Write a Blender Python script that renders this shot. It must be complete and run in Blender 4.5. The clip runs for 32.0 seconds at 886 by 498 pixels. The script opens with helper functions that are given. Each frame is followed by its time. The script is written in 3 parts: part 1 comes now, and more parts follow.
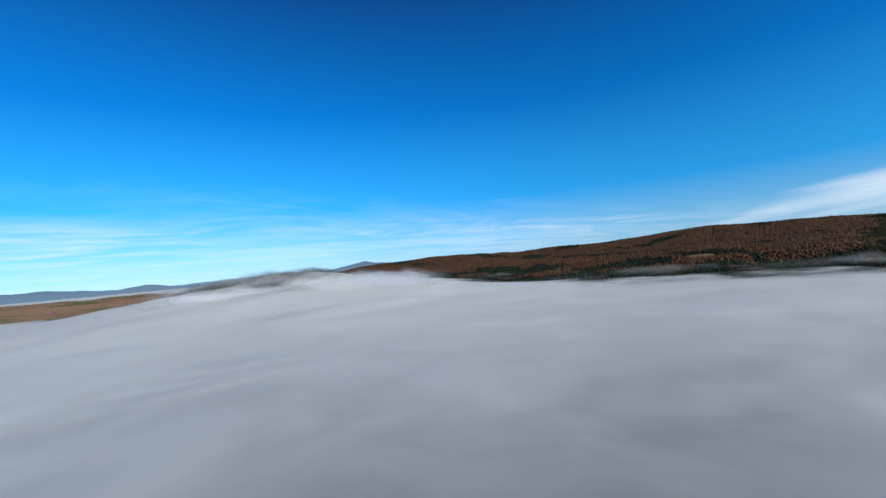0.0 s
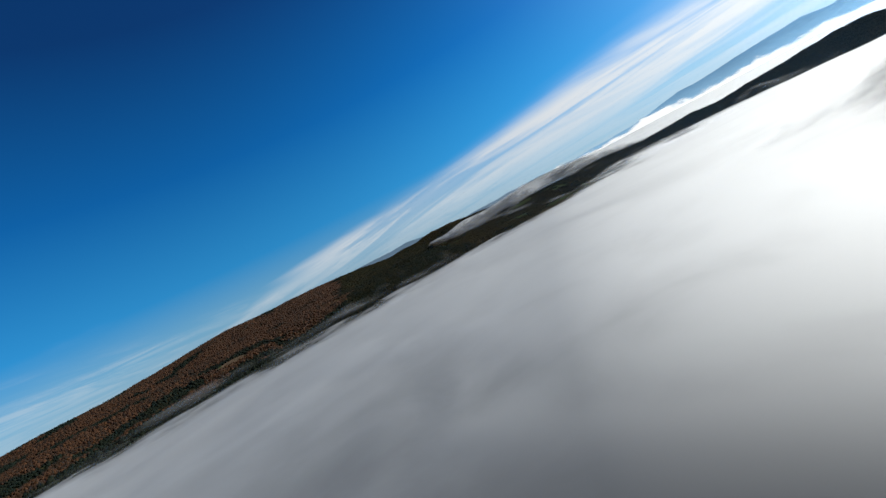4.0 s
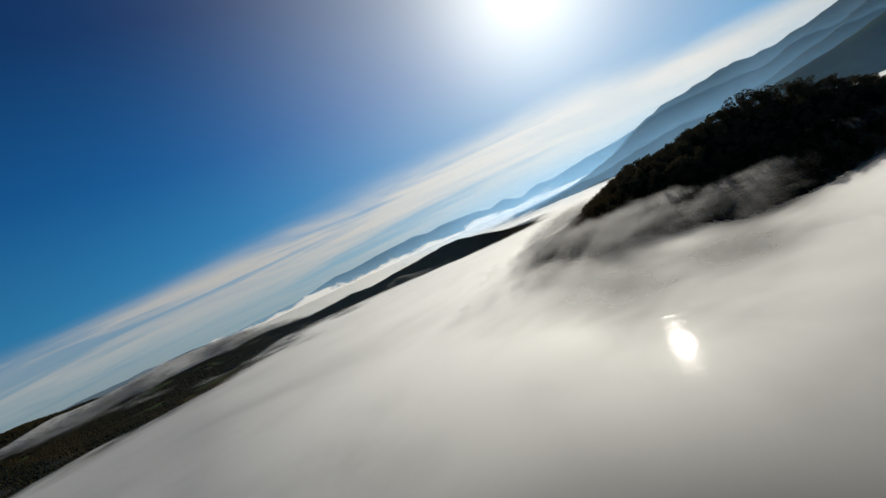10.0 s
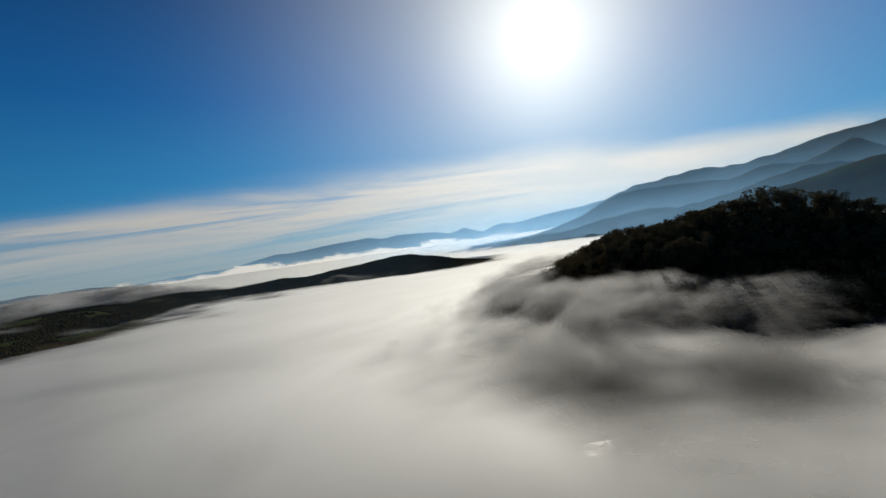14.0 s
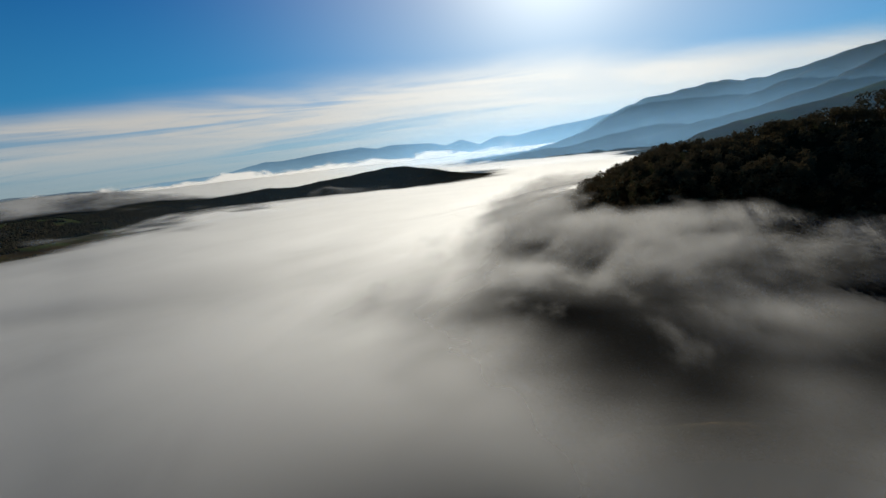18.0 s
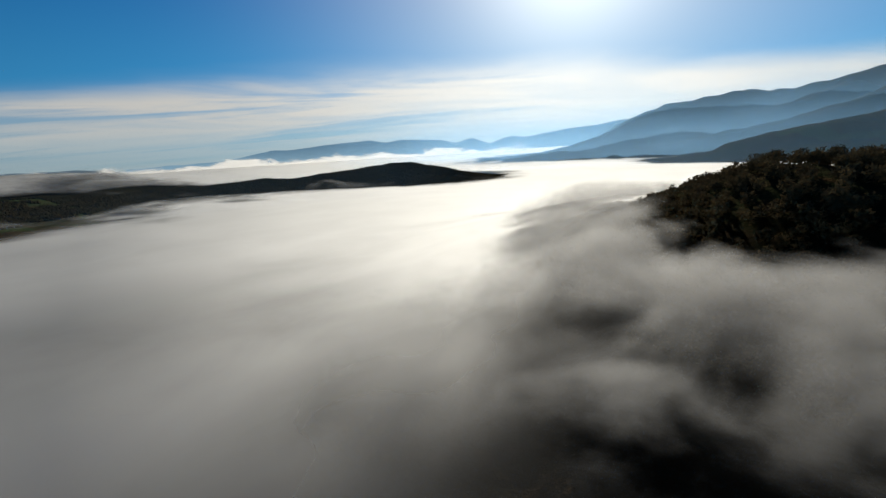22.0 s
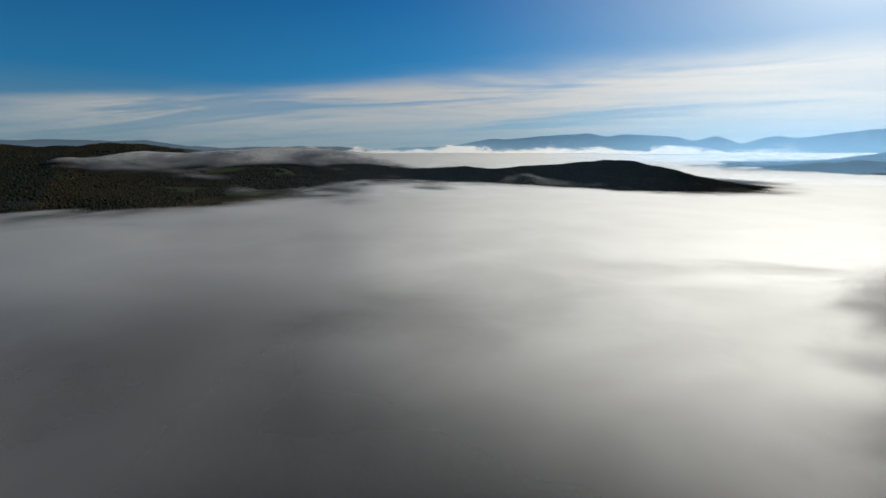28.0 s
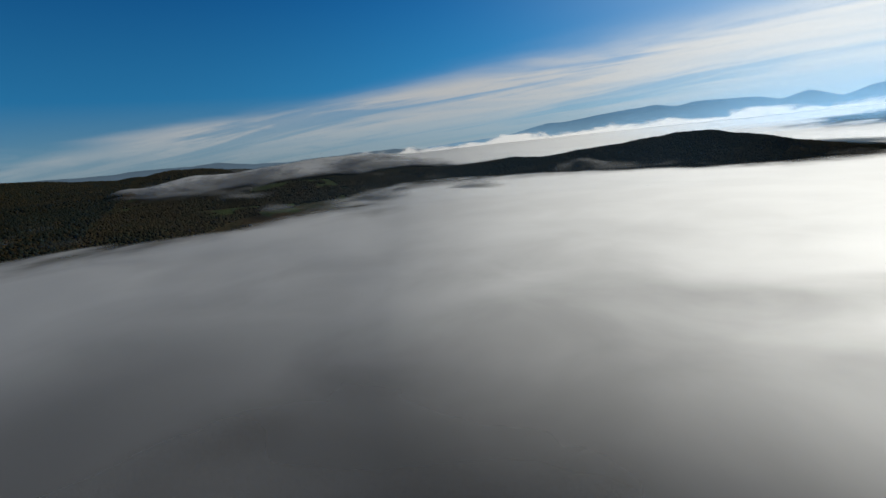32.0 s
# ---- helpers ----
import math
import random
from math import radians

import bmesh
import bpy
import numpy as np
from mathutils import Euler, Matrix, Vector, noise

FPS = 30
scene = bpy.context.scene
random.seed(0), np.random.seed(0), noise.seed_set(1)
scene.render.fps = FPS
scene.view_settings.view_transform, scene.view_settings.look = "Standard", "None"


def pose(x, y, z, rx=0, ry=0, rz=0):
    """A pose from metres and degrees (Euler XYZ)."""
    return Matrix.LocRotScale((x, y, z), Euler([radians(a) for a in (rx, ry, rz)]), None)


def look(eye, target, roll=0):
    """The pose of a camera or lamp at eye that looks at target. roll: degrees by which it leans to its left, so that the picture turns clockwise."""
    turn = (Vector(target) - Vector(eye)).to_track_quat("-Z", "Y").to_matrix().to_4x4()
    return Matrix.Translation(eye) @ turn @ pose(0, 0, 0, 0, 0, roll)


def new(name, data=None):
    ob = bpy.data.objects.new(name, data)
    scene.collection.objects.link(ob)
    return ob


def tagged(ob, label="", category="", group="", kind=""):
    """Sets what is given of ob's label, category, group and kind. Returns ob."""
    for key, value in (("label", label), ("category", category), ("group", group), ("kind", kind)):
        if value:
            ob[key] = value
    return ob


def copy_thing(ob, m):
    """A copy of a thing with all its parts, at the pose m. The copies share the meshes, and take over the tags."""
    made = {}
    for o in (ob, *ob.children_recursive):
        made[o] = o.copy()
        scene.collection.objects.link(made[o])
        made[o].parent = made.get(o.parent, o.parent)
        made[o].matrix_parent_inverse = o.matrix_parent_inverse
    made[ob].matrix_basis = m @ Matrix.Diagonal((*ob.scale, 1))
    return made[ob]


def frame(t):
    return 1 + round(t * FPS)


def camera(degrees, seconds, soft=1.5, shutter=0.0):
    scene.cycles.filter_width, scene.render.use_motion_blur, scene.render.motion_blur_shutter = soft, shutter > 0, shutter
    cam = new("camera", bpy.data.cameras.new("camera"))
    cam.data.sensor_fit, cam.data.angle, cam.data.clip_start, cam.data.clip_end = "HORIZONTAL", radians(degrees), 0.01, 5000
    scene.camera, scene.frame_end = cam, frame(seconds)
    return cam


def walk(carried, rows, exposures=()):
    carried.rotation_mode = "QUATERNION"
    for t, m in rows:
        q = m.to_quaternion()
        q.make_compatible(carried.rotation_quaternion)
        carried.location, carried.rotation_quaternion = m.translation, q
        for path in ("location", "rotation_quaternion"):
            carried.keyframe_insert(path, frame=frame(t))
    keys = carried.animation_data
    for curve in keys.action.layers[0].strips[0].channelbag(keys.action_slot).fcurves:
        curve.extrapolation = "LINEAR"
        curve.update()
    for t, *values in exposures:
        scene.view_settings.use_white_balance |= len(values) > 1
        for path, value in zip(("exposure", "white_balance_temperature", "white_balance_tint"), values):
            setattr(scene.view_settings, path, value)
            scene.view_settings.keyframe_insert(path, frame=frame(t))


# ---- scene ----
cam = camera(93.0, 32.0, soft=1.5)
scene.cycles.transparent_max_bounces = 64      # the mist is a stack of many thin sheets
PATH = [
    (0, (-0.10, -0.01, 45.11), (-65.23, -75.81, 48.39), -5.06),
    (0.5, (-4.81, -4.61, 45.20), (-72.83, -77.91, 46.52), -7.29),
    (1, (-9.79, -8.85, 45.30), (-83.51, -76.42, 45.55), -10.57),
    (1.5, (-15.12, -12.51, 45.40), (-95.55, -71.93, 44.71), -14.00),
    (2, (-20.85, -15.35, 45.50), (-110.28, -60.03, 42.97), -20.53),
    (2.5, (-26.87, -17.32, 45.60), (-124.02, -40.71, 41.59), -25.92),
    (3, (-33.07, -18.38, 45.70), (-132.77, -24.92, 41.51), -27.39),
    (3.5, (-39.29, -18.61, 45.78), (-138.92, -11.02, 41.61), -27.95),
    (4, (-45.41, -18.22, 45.86), (-143.16, 2.45, 41.86), -28.13),
    (4.5, (-51.36, -17.40, 45.93), (-146.31, 13.72, 41.93), -28.13),
    (6.5, (-72.91, -9.86, 46.15), (-159.99, 39.18, 42.67), -20.28),
    (7, (-77.69, -6.88, 46.20), (-166.44, 39.06, 42.66), -16.59),
    (7.5, (-82.28, -3.49, 46.26), (-170.42, 43.59, 42.64), -15.72),
    (8, (-86.67, 0.25, 46.33), (-167.10, 59.60, 43.49), -20.02),
    (8.5, (-90.85, 4.31, 46.41), (-162.58, 73.94, 43.78), -22.95),
    (9, (-94.88, 8.62, 46.52), (-158.76, 85.52, 44.05), -23.78),
    (9.5, (-98.63, 13.06, 46.65), (-155.60, 95.21, 44.20), -24.09),
    (10, (-101.94, 17.55, 46.78), (-151.12, 104.59, 44.43), -24.43),
    (10.5, (-104.89, 22.06, 46.91), (-146.80, 112.83, 44.55), -24.29),
    (11, (-107.44, 26.51, 47.02), (-142.20, 120.24, 44.76), -23.99),
    (11.5, (-109.51, 30.80, 47.12), (-137.99, 126.64, 44.86), -23.43),
    (12, (-111.23, 34.92, 47.20), (-135.80, 131.83, 45.13), -21.77),
    (12.5, (-112.81, 38.89, 47.27), (-140.51, 134.96, 45.35), -17.56),
    (13, (-114.57, 42.86, 47.31), (-146.82, 137.50, 45.48), -13.41),
    (13.5, (-116.41, 46.82, 47.36), (-152.35, 140.12, 45.59), -10.20),
    (14, (-118.44, 50.90, 47.40), (-156.87, 143.20, 45.64), -7.92),
    (14.5, (-120.56, 55.10, 47.42), (-159.79, 147.03, 44.46), -6.10),
    (16.5, (-128.76, 72.08, 47.42), (-167.21, 163.24, 32.89), -6.31),
    (17, (-130.90, 76.60, 47.39), (-169.28, 167.19, 29.47), -6.53),
    (17.5, (-133.20, 81.38, 47.36), (-171.57, 171.30, 26.36), -6.57),
    (18, (-135.74, 86.44, 47.35), (-174.24, 176.04, 25.22), -6.41),
    (18.5, (-138.41, 91.77, 47.34), (-178.37, 180.73, 25.21), -4.93),
    (19, (-141.08, 97.34, 47.30), (-180.55, 186.49, 25.06), -3.97),
    (19.5, (-143.51, 103.01, 47.23), (-182.63, 192.30, 24.94), -3.83),
    (20, (-145.87, 108.76, 47.14), (-184.95, 198.03, 24.72), -3.89),
    (20.5, (-148.31, 114.53, 47.05), (-187.49, 203.75, 24.61), -3.69),
    (21, (-150.68, 120.21, 46.97), (-189.81, 209.43, 24.43), -3.74),
    (21.5, (-153.01, 125.80, 46.91), (-192.31, 214.94, 24.36), -3.54),
    (22, (-155.36, 131.33, 46.85), (-194.79, 220.39, 24.22), -3.44),
    (22.5, (-157.78, 136.82, 46.81), (-197.17, 225.90, 24.13), -3.43),
    (23, (-160.25, 142.32, 46.81), (-200.40, 231.04, 24.08), -2.72),
    (23.5, (-162.85, 147.91, 46.85), (-205.86, 235.26, 24.06), -0.62),
    (24, (-165.51, 153.62, 46.91), (-213.99, 238.07, 24.16), 2.75),
    (24.5, (-168.18, 159.47, 46.99), (-223.24, 239.82, 24.33), 5.05),
    (25, (-170.88, 165.43, 47.06), (-230.61, 242.39, 24.46), 4.99),
    (25.5, (-173.65, 171.45, 47.11), (-236.23, 246.10, 24.49), 3.86),
    (26, (-176.54, 177.52, 47.15), (-241.91, 249.72, 24.46), 2.87),
    (26.5, (-179.54, 183.62, 47.18), (-247.67, 253.16, 24.32), 2.08),
    (28.5, (-192.21, 207.67, 47.26), (-270.29, 265.69, 24.08), -0.34),
    (29, (-195.44, 213.33, 47.28), (-275.47, 268.61, 24.06), -0.80),
    (29.5, (-198.69, 218.71, 47.30), (-280.38, 271.48, 24.00), -1.35),
    (30, (-201.94, 223.87, 47.31), (-284.83, 274.67, 23.90), -2.16),
    (30.5, (-205.16, 228.84, 47.32), (-288.56, 278.76, 23.84), -3.69),
    (31, (-208.36, 233.71, 47.33), (-291.78, 283.56, 23.75), -5.13),
    (31.5, (-211.57, 238.55, 47.33), (-295.30, 287.82, 23.63), -5.78),
    (32, (-214.79, 243.35, 47.33), (-299.09, 291.62, 23.58), -6.26),
]
EXPOSURES = [(0.0, 1.75, 5900, 10), (2.0, 1.62, 5950, 10), (4.0, 1.33, 6200, 10), (7.0, 0.8, 6550, 10), (9.0, 0.66, 6800, 10), (13.0, 0.62, 6850, 10), (17.0, 0.74, 6850, 10),
             (22.0, 0.86, 6950, 10), (26.0, 0.68, 6800, 10), (29.0, 0.66, 6500, 10), (32.0, 0.66, 6450, 10)]
walk(cam, [(t, look(eye, target, roll)) for t, eye, target, roll in PATH], EXPOSURES)

# ---- world, sun ----
SUN_AZ, SUN_EL = 6.1, 23.4            # degrees, azimuth counted to the left of +y


def heading(az, el=0.0):
    a, e = radians(az), radians(el)
    return Vector((-math.sin(a) * math.cos(e), math.cos(a) * math.cos(e), math.sin(e)))


class Nodes:
    """A short way to write node trees."""

    def __init__(self, tree):
        self.tree = tree
        tree.nodes.clear()

    def add(self, kind, **values):
        node = self.tree.nodes.new(kind)
        for key, value in values.items():
            if key.startswith("_"):
                continue
            setattr(node, key, value)
        return node

    def link(self, a, b):
        self.tree.links.new(a, b)

    def put(self, socket, value):
        if isinstance(value, bpy.types.NodeSocket):
            self.link(value, socket)
        else:
            socket.default_value = value

    def math(self, op, a, b=0.0, c=None, clamp=False):
        n = self.add("ShaderNodeMath", operation=op, use_clamp=clamp)
        self.put(n.inputs[0], a)
        self.put(n.inputs[1], b)
        if c is not None:
            self.put(n.inputs[2], c)
        return n.outputs[0]

    def ramp(self, value, lo, hi, to_lo=0.0, to_hi=1.0):
        n = self.add("ShaderNodeMapRange", interpolation_type="SMOOTHSTEP", clamp=True)
        for k, v in enumerate((value, lo, hi, to_lo, to_hi)):
            self.put(n.inputs[k], v)
        return n.outputs[0]

    def mix(self, fac, a, b, blend="MIX"):
        n = self.add("ShaderNodeMix", data_type="RGBA", blend_type=blend)
        self.put(n.inputs[0], fac)
        self.put(n.inputs[6], a)
        self.put(n.inputs[7], b)
        return n.outputs[2]

    def dot(self, a, b):
        n = self.add("ShaderNodeVectorMath", operation="DOT_PRODUCT")
        self.put(n.inputs[0], a)
        self.put(n.inputs[1], b)
        return n.outputs["Value"]

    def noise(self, vector, scale, detail=4.0, rough=0.55, distortion=0.0):
        n = self.add("ShaderNodeTexNoise")
        if vector is not None:
            self.link(vector, n.inputs["Vector"])
        for key, v in (("Scale", scale), ("Detail", detail), ("Roughness", rough), ("Distortion", distortion)):
            n.inputs[key].default_value = v
        return n.outputs["Fac"]

    def combine(self, x, y, z):
        n = self.add("ShaderNodeCombineXYZ")
        for k, v in enumerate((x, y, z)):
            self.put(n.inputs[k], v)
        return n.outputs[0]

    def coords(self, which="Object"):
        return self.add("ShaderNodeTexCoord").outputs[which]

    def scaled(self, vector, s):
        n = self.add("ShaderNodeVectorMath", operation="MULTIPLY")
        self.link(vector, n.inputs[0])
        n.inputs[1].default_value = s
        return n.outputs[0]


world = bpy.data.worlds.new("sky")
scene.world = world
world.use_nodes = True
w = Nodes(world.node_tree)
sky = w.add("ShaderNodeTexSky", sky_type="NISHITA", sun_disc=False, sun_elevation=radians(SUN_EL), sun_rotation=radians(-SUN_AZ),
            altitude=400.0, air_density=1.0, dust_density=0.4, ozone_density=2.5)
way = w.coords("Generated")
sep = w.add("ShaderNodeSeparateXYZ")
w.link(way, sep.inputs[0])
height = w.math("MAXIMUM", sep.outputs[2], 0.0)
deep = w.add("ShaderNodeValToRGB")
stops = [(0.0, (0.36, 0.58, 0.72)), (0.05, (0.22, 0.53, 0.78)), (0.14, (0.03, 0.36, 0.80)), (0.34, (0.003, 0.165, 0.53)), (0.57, (0.002, 0.052, 0.215)), (1.0, (0.002, 0.03, 0.12))]
while len(deep.color_ramp.elements) < len(stops):
    deep.color_ramp.elements.new(0.5)
for k, (at, colour) in enumerate(stops):
    deep.color_ramp.elements[k].position, deep.color_ramp.elements[k].color = at, (*colour, 1)
w.link(height, deep.inputs[0])
# bluest and darkest at right angles to the sun
across_sun = w.dot(way, heading(SUN_AZ, SUN_EL))
strength = w.math("MULTIPLY_ADD", w.math("MULTIPLY", across_sun, across_sun), 5.4, 5.2)
deep_sky = w.mix(1.0, deep.outputs[0], w.combine(strength, strength, strength), "MULTIPLY")
blue = w.mix(0.96, sky.outputs[0], deep_sky)
# high thin cloud lying in sheets, streaked along their edges
lift = w.math("ADD", height, 0.06)


def cloud_sheet(az, near, far, across, along, thin, cover):
    """How much a flat high sheet of cloud covers each direction."""
    n, s = heading(az), heading(az + 90)
    ahead, aside = w.dot(way, n), w.dot(way, s)
    u, v = w.math("DIVIDE", ahead, lift), w.math("DIVIDE", aside, lift)
    streak = w.noise(w.combine(w.math("MULTIPLY", u, across), w.math("MULTIPLY", v, along), 3.7 + az), 1.0, 7.0, 0.62, 0.7)
    body = w.noise(w.combine(w.math("MULTIPLY", u, across * 0.45), w.math("MULTIPLY", v, along * 0.8), 9.1 + az), 1.0, 4.0, 0.55, 0.3)
    holes = w.noise(w.combine(w.math("MULTIPLY", u, across * 0.8), w.math("MULTIPLY", v, along * 0.5), 5.3 + az), 1.0, 5.0, 0.6, 0.9)
    edge = w.math("DIVIDE", ahead, w.math("ADD", height, 0.01))
    edge = w.ramp(w.math("ADD", edge, w.math("MULTIPLY", w.math("SUBTRACT", body, 0.5), (far - near) * 1.5)), near, far)
    low = w.ramp(height, 0.0, 0.10, 0.2, 1.0)
    return w.math("MULTIPLY", w.math("MULTIPLY", edge, low), w.math("MULTIPLY", w.math("MULTIPLY", w.ramp(streak, 0.36, 0.6, thin, 1.0), w.ramp(holes, 0.36, 0.52, 0.35, 1.0)), cover))


north = cloud_sheet(30.0, 4.4, 6.6, 0.6, 0.3, 0.72, 0.88)
south = cloud_sheet(170.0, 4.8, 11.0, 0.9, 0.45, 0.0, 0.45)
clouds = w.math("MAXIMUM", north, south)
toward_sun = w.math("MAXIMUM", w.dot(way, heading(SUN_AZ, SUN_EL)), 0.0)
cloud_light = w.math("ADD", 6.2, w.math("MULTIPLY", w.math("POWER", toward_sun, 6.0), 5.5))
cloud_colour = w.mix(1.0, (1.0, 0.975, 0.92, 1.0), w.combine(cloud_light, cloud_light, cloud_light), "MULTIPLY")
with_clouds = w.mix(clouds, blue, cloud_colour)
# the sun's disc and the bright air round it
glow = w.math("ADD", w.math("MULTIPLY", w.math("POWER", toward_sun, 1500.0), 45.0), w.math("MULTIPLY", w.math("POWER", toward_sun, 70.0), 8.0))
with_clouds = w.mix(w.math("MULTIPLY", w.math("POWER", toward_sun, 12.0), 0.38), with_clouds, (7.4, 7.8, 7.8, 1.0))
halo = w.math("MULTIPLY", w.math("POWER", toward_sun, 11.0), 3.0)
lit_sky = w.mix(1.0, with_clouds, w.combine(glow, glow, w.math("MULTIPLY", glow, 0.88)), "ADD")
lit_sky = w.mix(1.0, lit_sky, w.combine(w.math("MULTIPLY", halo, 0.93), halo, w.math("MULTIPLY", halo, 0.97)), "ADD")
back = w.add("ShaderNodeBackground")
w.link(lit_sky, back.inputs[0])
back.inputs[1].default_value = 0.05
w.link(back.outputs[0], w.add("ShaderNodeOutputWorld").inputs[0])

sun = new("sun", bpy.data.lights.new("sun", "SUN"))
sun.data.energy, sun.data.angle, sun.data.color = 5.0, radians(0.5), (1.0, 0.95, 0.87)
sun.matrix_world = look((0, 0, 600), Vector((0, 0, 600)) - heading(SUN_AZ, SUN_EL))

# ---- the lie of the land ----
FLOOR = -38.0


def ridge_height(x, y, crest, width, sharp=0.10):
    """Height of a ridge with a crest of (x, y, z) points that falls off over width metres."""
    best, top, total = np.full(x.shape, 1e9), np.zeros(x.shape), np.zeros(x.shape)
    for (ax, ay, az), (bx, by, bz) in zip(crest, crest[1:]):
        dx, dy = bx - ax, by - ay
        k = np.clip(((x - ax) * dx + (y - ay) * dy) / (dx * dx + dy * dy), 0, 1)
        d = np.hypot(x - ax - k * dx, y - ay - k * dy)
        best = np.minimum(best, d)
        share = (d + 4.0) ** -6.0
        top, total = top + share * (az + k * (bz - az)), total + share
    top = top / total
    u = best / width
    fall = np.sqrt(u * u + sharp * sharp) - sharp
    return top - (top - FLOOR) * np.minimum(fall, 1.0)


def waves(x, y, size, seed, octaves=4):
    """Smooth noise from sums of turned sine waves, about -1 to 1."""
    rng = np.random.RandomState(seed)
    out, amp, total = np.zeros(np.shape(x)), 1.0, 0.0
    for o in range(octaves):
        for _ in range(4):
            a, p, s = rng.uniform(0, 2 * math.pi), rng.uniform(0, 2 * math.pi), size / 2**o * rng.uniform(0.75, 1.35)
            b, q = rng.uniform(0, 2 * math.pi), rng.uniform(0, 2 * math.pi)
            warp = 0.9 * np.sin((x * math.cos(b) + y * math.sin(b)) * 4.1 / s + q)
            out = out + amp * np.sin((x * math.cos(a) + y * math.sin(a)) * 2 * math.pi / s + p + warp)
        total += amp * 2.2
        amp *= 0.5
    return out / total


NEAR_HILL = [(70, 110, 8), (30, 170, 16), (5, 205, 24), (-19, 225, 28.5), (-27, 227, 31), (-36, 231, 35), (-45, 238, 38.5), (-60, 247, 42), (-80, 257, 42.5), (-92, 262, 40), (-108, 265, 36.5), (-118, 285, 32),
             (-124, 315, 26), (-132, 345, 19), (-146, 362, 14), (-161, 367, 11), (-185, 368, 7), (-205, 368, -2)]
ISLAND_TIP = [(-397, 751, 0), (-404, 760, 10), (-416, 772, 16), (-430, 784, 18)]
ISLAND = [(-436, 790, 14), (-475, 802, 25), (-505, 796, 30), (-534, 782, 31), (-549, 768, 28), (-600, 721, 23), (-657, 670, 16),
          (-690, 647, 20), (-776, 571, 12), (-840, 540, 17)]
PENINSULA = [(-840, 540, 17), (-872, 455, 17), (-862, 388, 19), (-870, 300, 17), (-820, 215, 10), (-800, 100, 14)]
BROWN_HILL = [(-1330, 110, 40), (-1360, 30, 56), (-1360, -56, 66), (-1330, -290, 75), (-1300, -404, 80), (-1260, -516, 69), (-1190, -660, 64), (-1060, -860, 56), (-965, -965, 62), (-880, -1060, 64), (-720, -1150, 56), (-560, -1230, 38)]
DARK_HILL = [(-1420, 130, 46), (-1240, 210, 50), (-1138, 263, 52), (-1060, 350, 36), (-1010, 450, 14)]
MOUNTAIN = [(-330, 1600, 30), (-278, 1632, 50), (-212, 1682, 78), (-128, 1728, 115), (-93, 1773, 143), (-33, 1815, 162), (62, 1852, 171), (162, 1883, 188), (201, 1922, 195), (272, 1953, 186), (341, 1983, 192), (461, 1995, 206), (526, 2021, 222),
            (608, 1990, 242), (705, 1900, 252), (816, 1763, 240), (900, 1640, 247), (1100, 1400, 242), (1300, 1150, 236)]
UPPER_SPUR = [(-110, 1500, 10), (-75, 1554, 28), (21, 1586, 54), (106, 1613, 82), (177, 1640, 100), (258, 1661, 128), (336, 1680, 150), (430, 1760, 185)]
LOWER_SPUR = [(-120, 1340, 12), (-65, 1383, 30), (35, 1402, 48), (86, 1424, 58), (178, 1434, 73), (264, 1440, 94), (342, 1444, 118), (430, 1500, 150), (520, 1600, 180)]
FOOTHILL = [(-10, 1105, 16), (24, 1100, 33), (52, 1098, 40), (92, 1093, 48), (136, 1084, 55), (197, 1078, 66), (247, 1070, 78), (299, 1062, 90), (345, 1045, 97), (420, 1004, 112), (560, 930, 118), (700, 820, 120)]

SOUTH_FIELD = [(620, -1100, 34), (150, -1260, 35), (-130, -1330, 32), (-300, -1400, 18), (-420, -1460, 0)]


def pond(x, y):
    """Under 1 inside the pond below the near hill."""
    return ((x + 112) / 34) ** 2 + ((y - 122) / 30) ** 2


def hills(x, y):
    """Height of the ground without the pond."""
    x, y = np.asarray(x, float), np.asarray(y, float)
    parts = [
        ridge_height(x, y, NEAR_HILL, 145, 0.06) + 1.5 * waves(x, y, 45, 5, 3),
        ridge_height(x, y, ISLAND_TIP, 120, 0.06) + 1.2 * waves(x, y, 60, 16),
        ridge_height(x, y, ISLAND, 270, 0.04) + 1.2 * waves(x, y, 70, 6),
        ridge_height(x, y, PENINSULA, 360, 0.1) + 2.5 * waves(x, y, 130, 7),
        ridge_height(x, y, BROWN_HILL, 1050, 0.06) + 5.0 * waves(x, y, 260, 8),
        ridge_height(x, y, DARK_HILL, 420, 0.08) + 4.0 * waves(x, y, 160, 9),
        ridge_height(x, y, MOUNTAIN, 620, 0.02) + 4.0 * waves(x, y, 170, 10) - 7.0 * np.abs(waves(x, y * 0.45, 150, 15, 3)),
        ridge_height(x, y, SOUTH_FIELD, 420, 0.1) + 3.0 * waves(x, y, 160, 13),
        ridge_height(x, y, UPPER_SPUR, 300, 0.03) + 3.0 * waves(x, y, 90, 14),
        ridge_height(x, y, LOWER_SPUR, 280, 0.03) + 3.0 * waves(x, y, 90, 11),
        ridge_height(x, y, FOOTHILL, 250, 0.04) + 2.5 * waves(x, y, 80, 12),
    ]
    h = FLOOR + 3.0 * waves(x, y, 300, 4)
    for p in parts:
        k = 6.0
        m = np.maximum(h, p)
        h = m + k * np.log(np.exp((h - m) / k) + np.exp((p - m) / k)) - k * 0.35 / np.cosh((h - p) / k)
    # a shoulder of the near hill that runs out under the mist
    h = h + 9.0 * np.exp(-(((x + 165) / 60) ** 2 + ((y - 215) / 90) ** 2))
    return h


